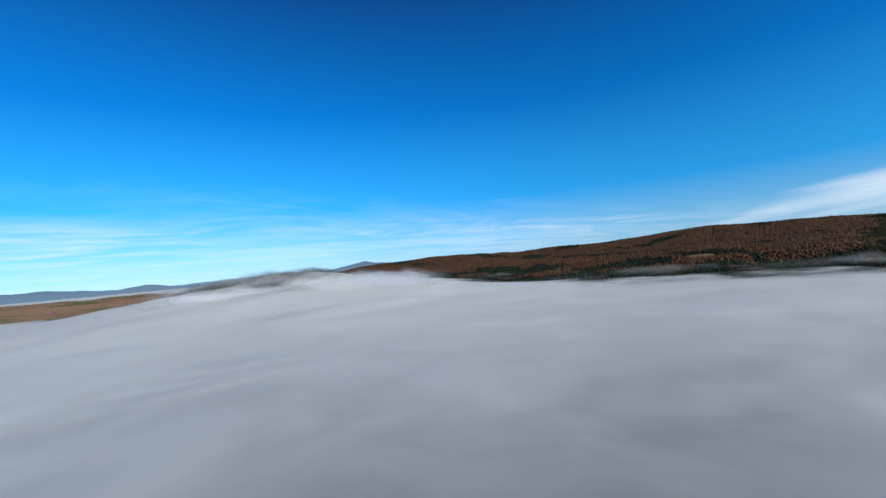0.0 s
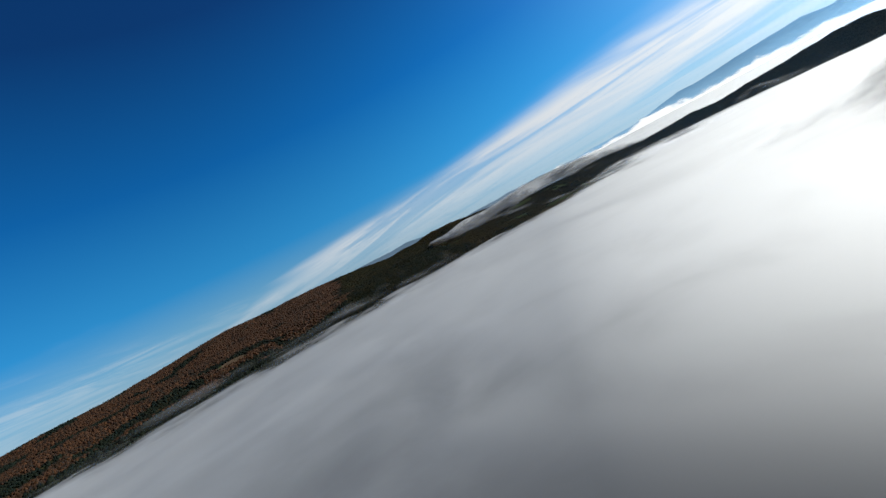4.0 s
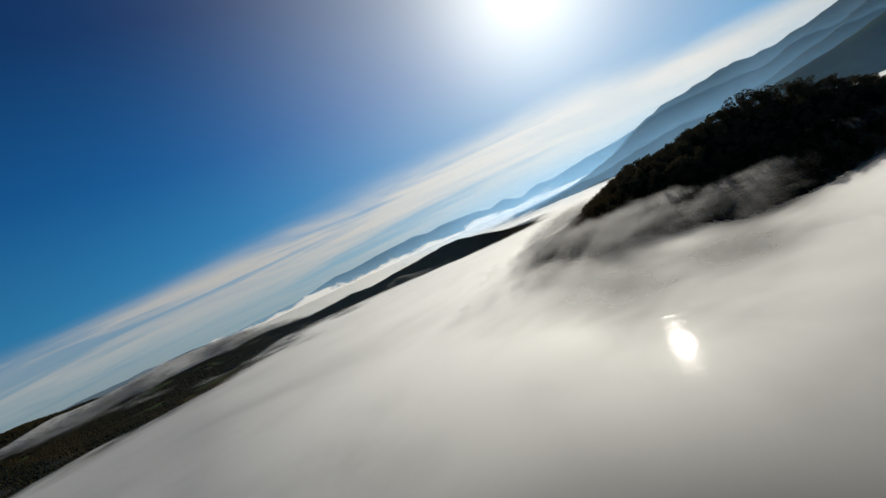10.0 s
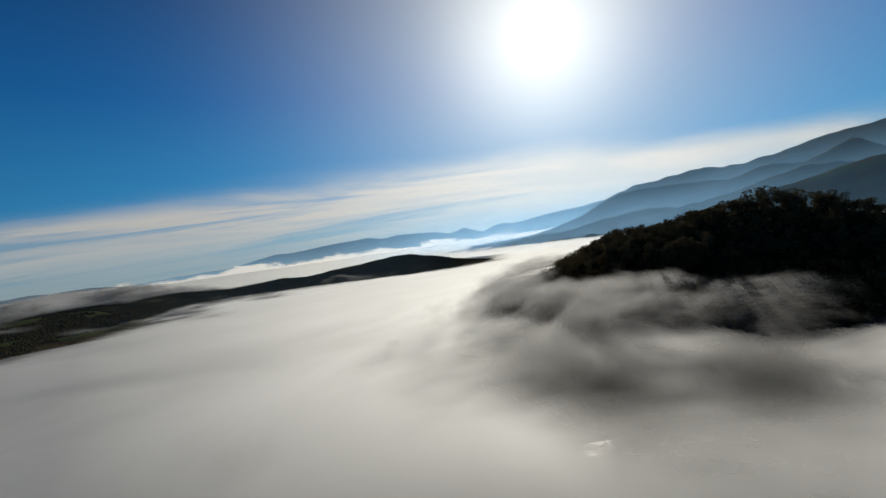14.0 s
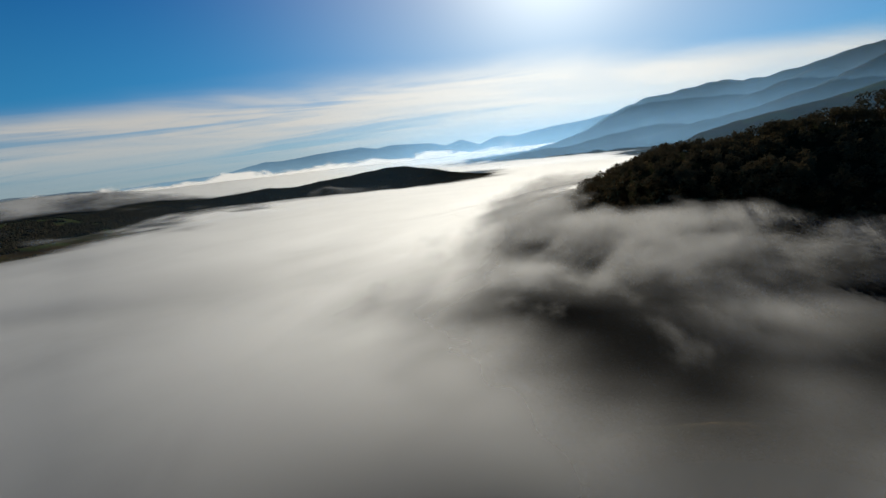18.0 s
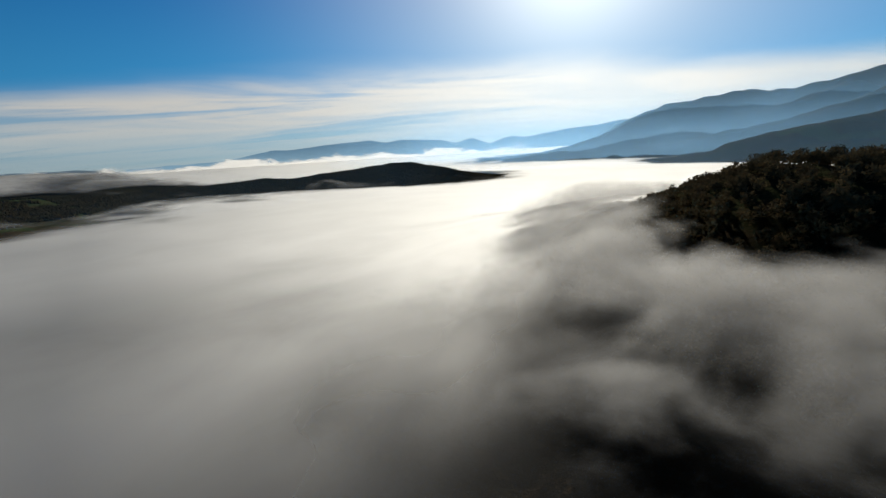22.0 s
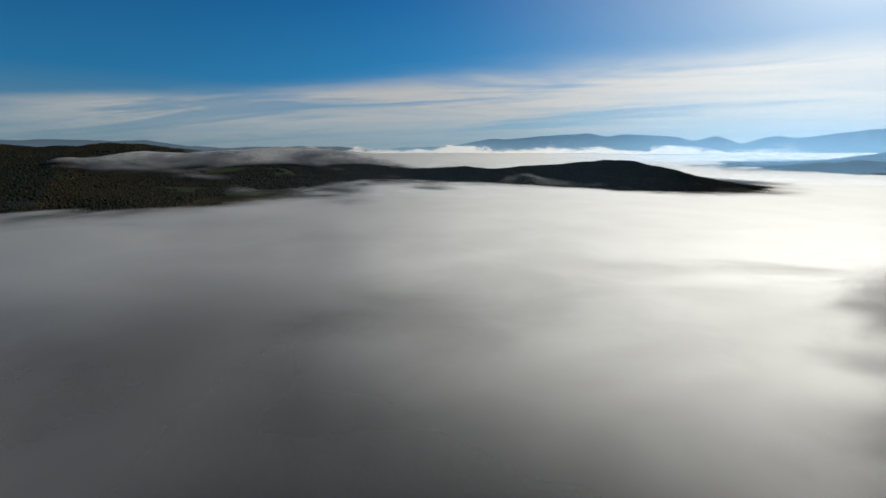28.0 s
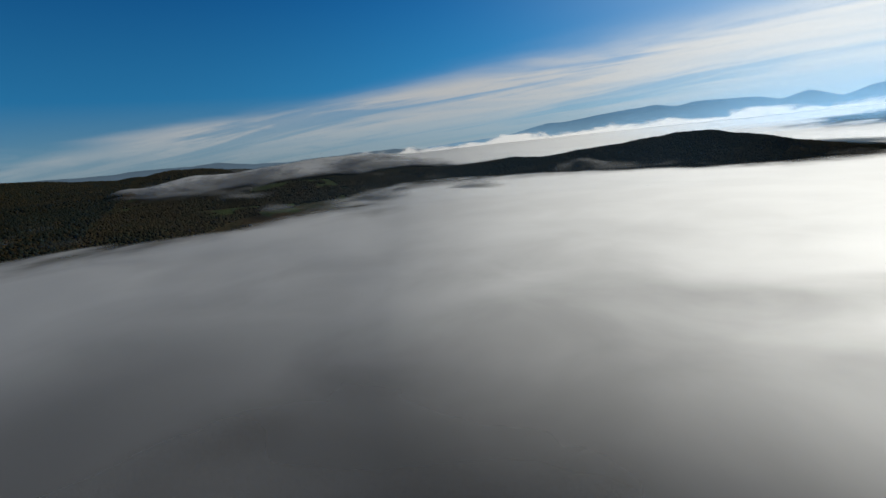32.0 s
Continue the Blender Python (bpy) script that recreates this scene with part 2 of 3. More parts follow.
def land(x, y):
    """Height of the ground at x, y."""
    x, y = np.asarray(x, float), np.asarray(y, float)
    h = hills(x, y)
    e = pond(x, y)
    k = np.clip((2.6 - e) / 1.4, 0, 1)
    return h + (k * k * (3 - 2 * k)) * (-2.0 + 5.0 * (np.minimum(e, 1.6) - 1) - h)


def fog_top(x, y):
    x, y = np.asarray(x, float), np.asarray(y, float)
    r = np.hypot(x + 150, y - 120)
    s = np.clip((r - 650) / 2200, 0, 1)
    z = 3.0 + 26.0 * s * s * (3 - 2 * s)
    z = z + 0.9 * waves(x, y, 560, 21, 1)
    z = z + 18.0 * np.exp(-(((x + 142) / 85) ** 2 + ((y - 250) / 120) ** 2))
    z = z + 9.0 * np.exp(-(((x + 150) / 70) ** 2 + ((y - 335) / 80) ** 2))
    z = z + 17.0 * np.exp(-(((x + 27) / 42) ** 2 + ((y - 172) / 46) ** 2))
    z = z + 24.0 * np.exp(-(((x + 1080) / 330) ** 2 + ((y - 720) / 330) ** 2))
    z = z + (24.0 + 10.0 * waves(x, y, 120, 24, 3)) * np.exp(-(((x + 965) / 66) ** 2 + ((y - 180) / 120) ** 2))
    z = z + 33.0 * np.exp(-(((x + 975) / 100) ** 2 + ((y - 430) / 210) ** 2))
    z = z + (43.0 + 6.0 * waves(x, y, 150, 22, 2)) * np.exp(-(((x + 250) / 240) ** 2 + ((y + 680) / 260) ** 2))
    return z


GAPS = [[(-98, 158), (-120, 158), (-143, 168), (-152, 177)]]


def slope_gap(x, y):
    """Where the mist is torn open over the shoulder of the near hill."""
    best = np.full(np.shape(x), 1e9)
    for line in GAPS:
        for (ax, ay), (bx, by) in zip(line, line[1:]):
            dx, dy = bx - ax, by - ay
            k = np.clip(((x - ax) * dx + (y - ay) * dy) / (dx * dx + dy * dy), 0, 1)
            best = np.minimum(best, np.hypot(x - ax - k * dx, (y - ay - k * dy)))
    best = best + 9.0 * waves(x, y, 55, 51, 3)
    return np.exp(-((np.maximum(best, 0) / 36) ** 2))


def fog_density(x, y):
    """The mist is thin over the near hill's shoulder and in a patch west of it."""
    # the western patch darkens the mist, imitating weaker scatter away from the sun
    thin = 0.89 * slope_gap(x, y) + 0.66 * np.exp(-(((x + 306) / 115) ** 2 + ((y - 208) / 78) ** 2))
    thin = thin + 0.22 * np.exp(-(((x + 108) / 26) ** 2 + ((y - 116) / 26) ** 2)) + 0.2 * np.exp(-(((x + 260) / 190) ** 2 + ((y + 720) / 170) ** 2))
    return np.clip(1 - thin, 0.03, 1)


def wisp_share(x, y):
    """Wisps rise highest round the near hill and the fog bank in the south."""
    hill = np.exp(-(((x + 110) / 130) ** 2 + ((y - 230) / 150) ** 2))
    return np.clip(0.22 + 0.78 * hill + 0.4 * np.exp(-(((x + 900) / 130) ** 2 + ((y - 400) / 240) ** 2)) + 0.7 * np.exp(-(((x + 250) / 280) ** 2 + ((y + 700) / 280) ** 2)), 0, 1)


def clearing(x, y):
    """Open meadows and stubble between the woods."""
    pen = (waves(x, y, 150, 77) < -0.3) & (x > -1000) & (x < -560) & (y > 170) & (y < 520)
    bare = np.exp(-(((x + 769) / 16) ** 2 + ((y + 251) / 30) ** 2)) + np.exp(-(((x + 832) / 14) ** 2 + ((y + 78) / 26) ** 2))
    terrace = 0.9 * ((waves(x, y * 1.6, 110, 78) > 0.15) & (x > 90) & (x < 620) & (y > 850) & (y < 1120))
    south = np.clip((-900 - y) / 120, 0, 1) * np.clip((x + 520) / 150, 0, 1)
    return np.clip(np.maximum(np.maximum(np.maximum(0.9 * pen, terrace), south), bare), 0, 1)


CENTRE = (-140.0, 110.0)


def polar_sheet(name, turns, rings, first, last, height_of, layers=(), keep=None):
    """A round sheet whose mesh grows coarser outwards. Returns the object; layers: names and values of point attributes."""
    a = np.linspace(0, 2 * math.pi, turns, endpoint=False)
    r = first * (last / first) ** np.linspace(0, 1, rings)
    rr, aa = np.meshgrid(r, a, indexing="ij")
    x = np.r_[CENTRE[0], (CENTRE[0] + rr * np.cos(aa)).ravel()]
    y = np.r_[CENTRE[1], (CENTRE[1] + rr * np.sin(aa)).ravel()]
    z = height_of(x, y)
    i = np.arange((rings - 1) * turns)
    j = i // turns * turns + (i + 1) % turns
    quads = np.stack([i, i + turns, j + turns, j], 1) + 1
    k = np.arange(turns)
    fan = np.stack([0 * k, k + 1, (k + 1) % turns + 1], 1)
    if keep is not None:
        ok = keep(x, y, z)
        fan, quads = fan[ok[fan].any(1)], quads[ok[quads].any(1)]
    return mesh_from(name, np.stack([x, y, z], 1), [fan, quads], layers)


def mesh_from(name, verts, face_sets, layers=(), smooth=True):
    me = bpy.data.meshes.new(name)
    loops = np.concatenate([f.ravel() for f in face_sets]).astype(np.int32)
    sizes = np.concatenate([np.full(len(f), f.shape[1]) for f in face_sets]).astype(np.int32)
    me.vertices.add(len(verts))
    me.vertices.foreach_set("co", np.asarray(verts, np.float32).ravel())
    me.loops.add(len(loops))
    me.loops.foreach_set("vertex_index", loops)
    me.polygons.add(len(sizes))
    me.polygons.foreach_set("loop_start", np.r_[0, np.cumsum(sizes)[:-1]].astype(np.int32))
    me.polygons.foreach_set("loop_total", sizes)
    me.polygons.foreach_set("use_smooth", np.full(len(sizes), smooth))
    me.update(calc_edges=True)
    for key, values in layers:
        me.attributes.new(key, "FLOAT", "POINT").data.foreach_set("value", np.asarray(values, np.float32))
    return new(name, me)


# ---- materials ----
def material(name):
    m = bpy.data.materials.new(name)
    m.use_nodes = True
    return m, Nodes(m.node_tree)


def finish(n, shader):
    n.link(shader, n.add("ShaderNodeOutputMaterial").inputs[0])


def forest_floor():
    m, n = material("forest_floor")
    p = n.coords()
    big, small = n.noise(p, 0.012, 5.0), n.noise(p, 0.16, 6.0, 0.65)
    c = n.mix(n.ramp(big, 0.4, 0.62), (0.018, 0.014, 0.008, 1), (0.011, 0.015, 0.007, 1))
    c = n.mix(n.ramp(small, 0.42, 0.66), c, (0.028, 0.019, 0.010, 1))
    open_land = n.add("ShaderNodeAttribute", attribute_name="open_land").outputs["Fac"]
    strips = n.noise(n.scaled(p, (0.011, 0.045, 0.02)), 1.0, 4.0)
    place = n.add("ShaderNodeSeparateXYZ")
    n.link(p, place.inputs[0])
    field = n.mix(n.ramp(strips, 0.52, 0.62), (0.085, 0.055, 0.038, 1), (0.03, 0.04, 0.016, 1))
    field = n.mix(n.ramp(place.outputs[1], -400.0, 0.0), field, (0.018, 0.026, 0.010, 1))
    field = n.mix(n.ramp(small, 0.5, 0.7), field, (0.03, 0.024, 0.014, 1))
    c = n.mix(n.ramp(open_land, 0.3, 0.6), c, field)
    b = n.add("ShaderNodeBsdfPrincipled")
    n.put(b.inputs["Base Color"], c)
    b.inputs["Roughness"].default_value = 1.0
    b.inputs["Specular IOR Level"].default_value = 0.0
    bump = n.add("ShaderNodeBump")
    bump.inputs["Strength"].default_value, bump.inputs["Distance"].default_value = 0.8, 3.0
    n.link(small, bump.inputs["Height"])
    n.link(bump.outputs[0], b.inputs["Normal"])
    finish(n, b.outputs[0])
    return m


def foliage(name, colours, translucent=0.25, shine=0.15):
    """Leaves whose colour differs from clump to clump."""
    m, n = material(name)
    rnd = n.add("ShaderNodeNewGeometry").outputs["Random Per Island"]
    patch = n.noise(n.coords(), 0.011, 3.0)
    pick = n.math("ADD", n.math("MULTIPLY", rnd, 0.55), n.ramp(patch, 0.3, 0.7, 0.0, 0.45))
    r = n.add("ShaderNodeValToRGB")
    els = r.color_ramp.elements
    while len(els) < len(colours):
        els.new(0.5)
    for k, c in enumerate(colours):
        els[k].position, els[k].color = k / (len(colours) - 1), (*c, 1)
    n.link(pick, r.inputs[0])
    b = n.add("ShaderNodeBsdfPrincipled")
    n.link(r.outputs[0], b.inputs["Base Color"])
    b.inputs["Roughness"].default_value = 0.85
    b.inputs["Specular IOR Level"].default_value = shine
    t = n.add("ShaderNodeBsdfTranslucent")
    n.link(r.outputs[0], t.inputs[0])
    mix = n.add("ShaderNodeMixShader")
    mix.inputs[0].default_value = translucent
    n.link(b.outputs[0], mix.inputs[1])
    n.link(t.outputs[0], mix.inputs[2])
    finish(n, mix.outputs[0])
    return m


def bark():
    m, n = material("bark")
    b = n.add("ShaderNodeBsdfPrincipled")
    n.put(b.inputs["Base Color"], n.mix(n.noise(n.coords(), 6.0, 6.0), (0.05, 0.04, 0.03, 1), (0.13, 0.11, 0.09, 1)))
    b.inputs["Roughness"].default_value = 0.95
    finish(n, b.outputs[0])
    return m


def scatter_light(n, alpha, held, relief):
    """Mist: lets light through where it is thin, scatters it where it is deep, most of it forwards."""
    up = n.combine(0.0, 0.0, 1.0)
    # dark base colour: the dimness of mist seen steeply is put in here
    white = (0.095, 0.103, 0.11, 1)
    d, t, clear = n.add("ShaderNodeBsdfDiffuse"), n.add("ShaderNodeBsdfTranslucent"), n.add("ShaderNodeBsdfTransparent")
    d.inputs[0].default_value = white
    t.inputs[0].default_value = white
    half = n.add("ShaderNodeMixShader")
    half.inputs[0].default_value = 0.4
    d.inputs["Roughness"].default_value = 0.4
    n.link(d.outputs[0], half.inputs[1])
    n.link(t.outputs[0], half.inputs[2])
    # forward scatter imitated by toon gloss and a paler diffuse, blended in at grazing views
    g = n.add("ShaderNodeBsdfToon", component="GLOSSY")
    g.inputs["Color"].default_value = (0.68, 0.7, 0.697, 1)
    g.inputs["Size"].default_value, g.inputs["Smooth"].default_value = 0.0, 0.65
    wide = n.add("ShaderNodeBsdfToon", component="GLOSSY")
    wide.inputs["Color"].default_value = (0.68, 0.7, 0.697, 1)
    wide.inputs["Size"].default_value, wide.inputs["Smooth"].default_value = 0.0, 1.0
    n.link(up, wide.inputs["Normal"])
    ahead = n.add("ShaderNodeMixShader")
    ahead.inputs[0].default_value = 0.35
    n.link(g.outputs[0], ahead.inputs[1])
    n.link(wide.outputs[0], ahead.inputs[2])
    facing = n.add("ShaderNodeLayerWeight")
    facing.inputs[0].default_value = 0.5
    n.link(relief, d.inputs["Normal"])
    for socket in (t.inputs["Normal"], g.inputs["Normal"], facing.inputs["Normal"]):
        n.link(up, socket)
    even = n.add("ShaderNodeBsdfDiffuse")
    even.inputs[0].default_value = (0.83, 0.86, 0.85, 1)
    n.link(relief, even.inputs["Normal"])
    coat = n.add("ShaderNodeMixShader")
    coat.inputs[0].default_value = 0.21
    n.link(ahead.outputs[0], coat.inputs[1])
    n.link(even.outputs[0], coat.inputs[2])
    thin = n.add("ShaderNodeMixShader")
    n.link(alpha, thin.inputs[0])
    n.link(clear.outputs[0], thin.inputs[1])
    n.link(half.outputs[0], thin.inputs[2])
    out = n.add("ShaderNodeMixShader")
    n.link(held(facing.outputs["Facing"]), out.inputs[0])
    n.link(thin.outputs[0], out.inputs[1])
    n.link(coat.outputs[0], out.inputs[2])
    finish(n, out.outputs[0])


def relief_of(n, height, distance):
    bump = n.add("ShaderNodeBump")
    bump.inputs["Strength"].default_value, bump.inputs["Distance"].default_value = 1.0, distance
    n.link(height, bump.inputs["Height"])
    return bump.outputs[0]


def mist(name, density, full, size, seed):
    """The closed top of the mist."""
    m, n = material(name)
    depth = n.add("ShaderNodeAttribute", attribute_name="depth").outputs["Fac"]
    local = n.add("ShaderNodeAttribute", attribute_name="mist_share").outputs["Fac"]
    shifted = n.add("ShaderNodeVectorMath", operation="ADD")
    n.link(n.coords(), shifted.inputs[0])
    shifted.inputs[1].default_value = (seed * 137.0, seed * 71.0, seed * 13.0)
    q = shifted.outputs[0]
    puffs = n.noise(q, 1.0 / size, 2.0, 0.45, 0.6)
    fine = n.noise(q, 3.5 / size, 4.0, 0.5, 0.4)
    body = n.math("ADD", n.math("MULTIPLY", puffs, 0.68), n.math("MULTIPLY", fine, 0.32))
    ragged = n.math("ADD", depth, n.math("MULTIPLY", n.math("SUBTRACT", body, 0.5), full * 1.8))
    cover = n.math("MULTIPLY", n.ramp(ragged, 0.0, full), n.ramp(depth, 0.0, 3.0))
    start = n.math("MULTIPLY_ADD", local, -0.6, 0.56)
    shape = n.math("MULTIPLY", n.ramp(body, start, n.math("ADD", start, 0.3)), n.math("MULTIPLY_ADD", local, 0.75, 0.25))
    shape = n.math("MULTIPLY", shape, n.ramp(body, 0.32, 0.6, 0.6, 1.0))
    alpha = n.math("MULTIPLY", n.math("MULTIPLY", cover, shape), density)

    def held(facing):
        whole = n.math("MULTIPLY", cover, n.math("MULTIPLY", n.ramp(local, 0.0, 0.8, 0.0, 1.0), n.ramp(body, 0.34, 0.62, 0.6, 1.05)))
        low_view = n.math("MULTIPLY", n.ramp(facing, 0.62, 0.92, 0.0, 0.8), n.math("MULTIPLY", cover, n.ramp(local, 0.0, 0.4, 0.7, 1.0)))
        steep_view = n.math("MULTIPLY", n.ramp(facing, 0.2, 0.82, 0.0, 0.74), whole)
        return n.math("SUBTRACT", n.math("ADD", steep_view, low_view), n.math("MULTIPLY", steep_view, low_view))

    scatter_light(n, alpha, held, relief_of(n, puffs, size * 0.045))
    return m


def drifting(name, size, flat, density, soft):
    """One thin slice of drifting mist; the slices of a stack share one cloud of density."""
    m, n = material(name)
    share = n.add("ShaderNodeAttribute", attribute_name="mist_share").outputs["Fac"]
    p = n.scaled(n.coords(), (1.0 / size, 1.0 / size, 1.0 / (size * flat)))
    body = n.noise(p, 1.0, 6.0, 0.58, 0.3)
    start = n.math("MULTIPLY_ADD", share, -0.62, 0.74)
    alpha = n.math("MULTIPLY", n.ramp(body, start, n.math("ADD", start, soft)), n.math("MULTIPLY", n.ramp(share, 0.0, 0.25), density))
    scatter_light(n, alpha, lambda facing: n.math("MULTIPLY", n.ramp(facing, 0.2, 0.82, 0.0, 0.74), alpha), relief_of(n, body, size * 0.12))
    return m


def water():
    m, n = material("pond_water")
    b = n.add("ShaderNodeBsdfPrincipled")
    b.inputs["Base Color"].default_value = (0.012, 0.016, 0.018, 1)
    b.inputs["Roughness"].default_value = 0.115
    b.inputs["Specular IOR Level"].default_value = 0.02
    b.inputs["IOR"].default_value = 1.33
    bump = n.add("ShaderNodeBump")
    bump.inputs["Strength"].default_value, bump.inputs["Distance"].default_value = 0.25, 0.3
    n.link(n.noise(n.coords(), 0.35, 3.0), bump.inputs["Height"])
    n.link(bump.outputs[0], b.inputs["Normal"])
    finish(n, b.outputs[0])
    return m


def glowing_far_land(name, low, high):
    """Blue distance that glows: light of the haze put into emission, paler low down."""
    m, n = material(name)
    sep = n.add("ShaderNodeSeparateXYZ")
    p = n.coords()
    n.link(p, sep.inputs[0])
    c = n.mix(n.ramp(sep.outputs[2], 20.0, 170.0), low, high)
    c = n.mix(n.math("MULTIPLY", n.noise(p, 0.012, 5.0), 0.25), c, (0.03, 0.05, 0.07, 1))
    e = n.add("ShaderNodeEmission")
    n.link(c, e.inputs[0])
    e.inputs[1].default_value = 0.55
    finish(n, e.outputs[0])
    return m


GROUND = forest_floor()
AUTUMN = foliage("autumn_leaves", [(0.007, 0.006, 0.004), (0.012, 0.008, 0.004), (0.026, 0.011, 0.004), (0.042, 0.017, 0.005), (0.014, 0.008, 0.004), (0.006, 0.006, 0.004)])
DARK_LEAVES = foliage("oak_leaves", [(0.038, 0.043, 0.028), (0.052, 0.048, 0.028), (0.080, 0.056, 0.028), (0.042, 0.046, 0.028)], 0.1, 0.0)
# leaves for the backlit ridges, with their shade put into the colour
SHADE_LEAVES = foliage("shade_toned_wood", [(0.007, 0.010, 0.006), (0.012, 0.012, 0.006), (0.018, 0.013, 0.006), (0.008, 0.011, 0.006)], 0.04, 0.0)
CONIFER = foliage("conifer_needles", [(0.004, 0.007, 0.006), (0.007, 0.009, 0.006), (0.005, 0.008, 0.007), (0.009, 0.009, 0.006)], 0.05, 0.0)
BARK = bark()

# ---- ground, mist, distance ----
ground = polar_sheet("ground", 560, 270, 4.0, 4650.0, land)
spots = np.empty(len(ground.data.vertices) * 3, np.float32)
ground.data.vertices.foreach_get("co", spots)
ground.data.attributes.new("open_land", "FLOAT", "POINT").data.foreach_set("value", clearing(spots[0::3].astype(float), spots[1::3].astype(float)).astype(np.float32))
ground.data.materials.append(GROUND)
tagged(ground, "wooded hills and valley floor with brown autumn undergrowth", "ground", kind="structure")

ring = np.linspace(0, 2 * math.pi, 64, endpoint=False)
pool = mesh_from("water", np.r_[np.stack([-112 + 34.4 * np.cos(ring), 122 + 30.4 * np.sin(ring), 0 * ring - 2.0], 1), [(-112.0, 122.0, -2.0)]],
                 [np.stack([np.arange(64), (np.arange(64) + 1) % 64, np.full(64, 64)], 1)])
pool.data.materials.append(water())
tagged(pool, "small pond under the fog that mirrors the sun", "water", kind="structure")

# height over the mist's top, density, depth at which it is full, size of the puffs
LAYERS = [(0.0, 0.85, 13.0, 130.0), (-6.0, 0.93, 9.0, 250.0)]


def fog_layer(up, density, full, size, seed):
    def lie(x, y):
        return fog_top(x, y) + up * (0.5 + 0.5 * wisp_share(x, y)) + 0.15 * abs(up) * waves(x, y, 330, 40 + seed, 1)

    ob = polar_sheet("mist_layer", 400, 190, 5.0, 4600.0, lie, keep=lambda x, y, z: z - hills(x, y) > 3.5)
    co = np.empty(len(ob.data.vertices) * 3, np.float32)
    ob.data.vertices.foreach_get("co", co)
    co = co.reshape(-1, 3).astype(float)
    ob.data.attributes.new("depth", "FLOAT", "POINT").data.foreach_set("value", (co[:, 2] - hills(co[:, 0], co[:, 1]) - 4.5).astype(np.float32))
    ob.data.attributes.new("mist_share", "FLOAT", "POINT").data.foreach_set("value", fog_density(co[:, 0], co[:, 1]).astype(np.float32))
    ob.data.materials.append(mist("mist_sheet", density, full, size, seed))
    return ob


def mist_stack(box, step, levels, rise, level_of, share_of, fade, mat):
    """Drifting mist as a stack of thin slices, each lying rise metres over the one below."""
    gx, gy = np.meshgrid(np.arange(box[0], box[1], step), np.arange(box[2], box[3], step))
    cols, x, y = gx.shape[1], gx.ravel(), gy.ravel()
    i = (np.arange(gx.shape[0] - 1)[:, None] * cols + np.arange(cols - 1)[None]).ravel()
    quads = np.stack([i, i + 1, i + cols + 1, i + cols], 1)
    base, ground_z = level_of(x, y), hills(x, y)
    edge = np.minimum(np.minimum(x - box[0], box[1] - x), np.minimum(y - box[2], box[3] - y)) / (6 * step)
    for k in range(levels):
        z = base + k * rise
        share = share_of(x, y, z, k / (levels - 1)) * np.clip(edge, 0, 1) * np.clip((z - ground_z - 0.5) / fade, 0, 1)
        used = quads[(share[quads] > 0.06).any(1)]
        if len(used) == 0:
            continue
        keep, order = np.unique(used, return_inverse=True)
        ob = mesh_from("mist_layer", np.stack([x, y, z], 1)[keep], [order.reshape(-1, 4)], [("mist_share", share[keep])])
        ob.data.materials.append(mat)
        ob.parent = fog
        tagged(ob, kind="stuff")


fog = new("fog_bank")
tagged(fog, "white sea of morning fog filling the valley", "fog", kind="stuff")
for seed, (up, density, full, size) in enumerate(LAYERS):
    layer = fog_layer(up, density, full, size, seed)
    layer.parent = fog
    tagged(layer, kind="stuff")


def bump_at(x, y, cx, cy, rx, ry):
    return np.exp(-(((x - cx) / rx) ** 2 + ((y - cy) / ry) ** 2))


def hill_share(x, y, z, k):
    """Thick where the fog laps at the hill's foot and tip, torn over its shoulder, gone up the slope."""
    lap = np.clip(1.1 * bump_at(x, y, -148, 275, 55, 75) + 0.8 * bump_at(x, y, -155, 365, 70, 45) + 0.9 * bump_at(x, y, -62, 205, 85, 36), 0, 1)
    torn = 0.54 * bump_at(x, y, -140, 205, 80, 62)
    return np.maximum(lap, torn) * np.clip(1 - (z - fog_top(x, y)) / 17, 0, 1) ** 0.8 * np.clip((34 - z) / 9, 0, 1)


mist_stack((-270, 50, 110, 450), 4.0, 26, 0.7, lambda x, y: np.maximum(fog_top(x, y) + 0.9, hills(x, y) + 0.5), hill_share, 6.0, drifting("drifting_mist", 27.0, 0.55, 0.125, 0.24))


# pockets of mist in the dips of the peninsula: place, size, thickness
POCKETS = [(-745, 112, 55, 34, 0.95), (-840, 300, 80, 70, 1.0), (-660, 312, 60, 24, 0.85), (-630, 405, 60, 28, 0.85), (-560, 500, 65, 26, 0.9)]


def shore_share(x, y, z, k):
    """Mist that clings to the shores of the long ridge and lies in the hollows behind it."""
    over = fog_top(x, y) - hills(x, y)
    shore = np.exp(-((over / 10.0) ** 2)) * np.where(y < 120, 0.65, 0.45)
    hollow = 0.85 * bump_at(x, y, -900, 520, 120, 160) + 0.8 * bump_at(x, y, -905, 210, 70, 130) + sum(a * bump_at(x, y, cx, cy, rx, ry) for cx, cy, rx, ry, a in POCKETS)
    return np.clip(np.maximum(shore, hollow), 0, 1) * np.clip(1 - (z - fog_top(x, y)) / 22, 0, 1) ** 0.8 * (1 - k) ** 0.5


mist_stack((-1060, -270, -900, 900), 11.0, 15, 1.1, lambda x, y: np.maximum(fog_top(x, y) + 1.2, hills(x, y) + 0.5), shore_share, 4.0, drifting("shore_mist", 100.0, 0.25, 0.24, 0.34))


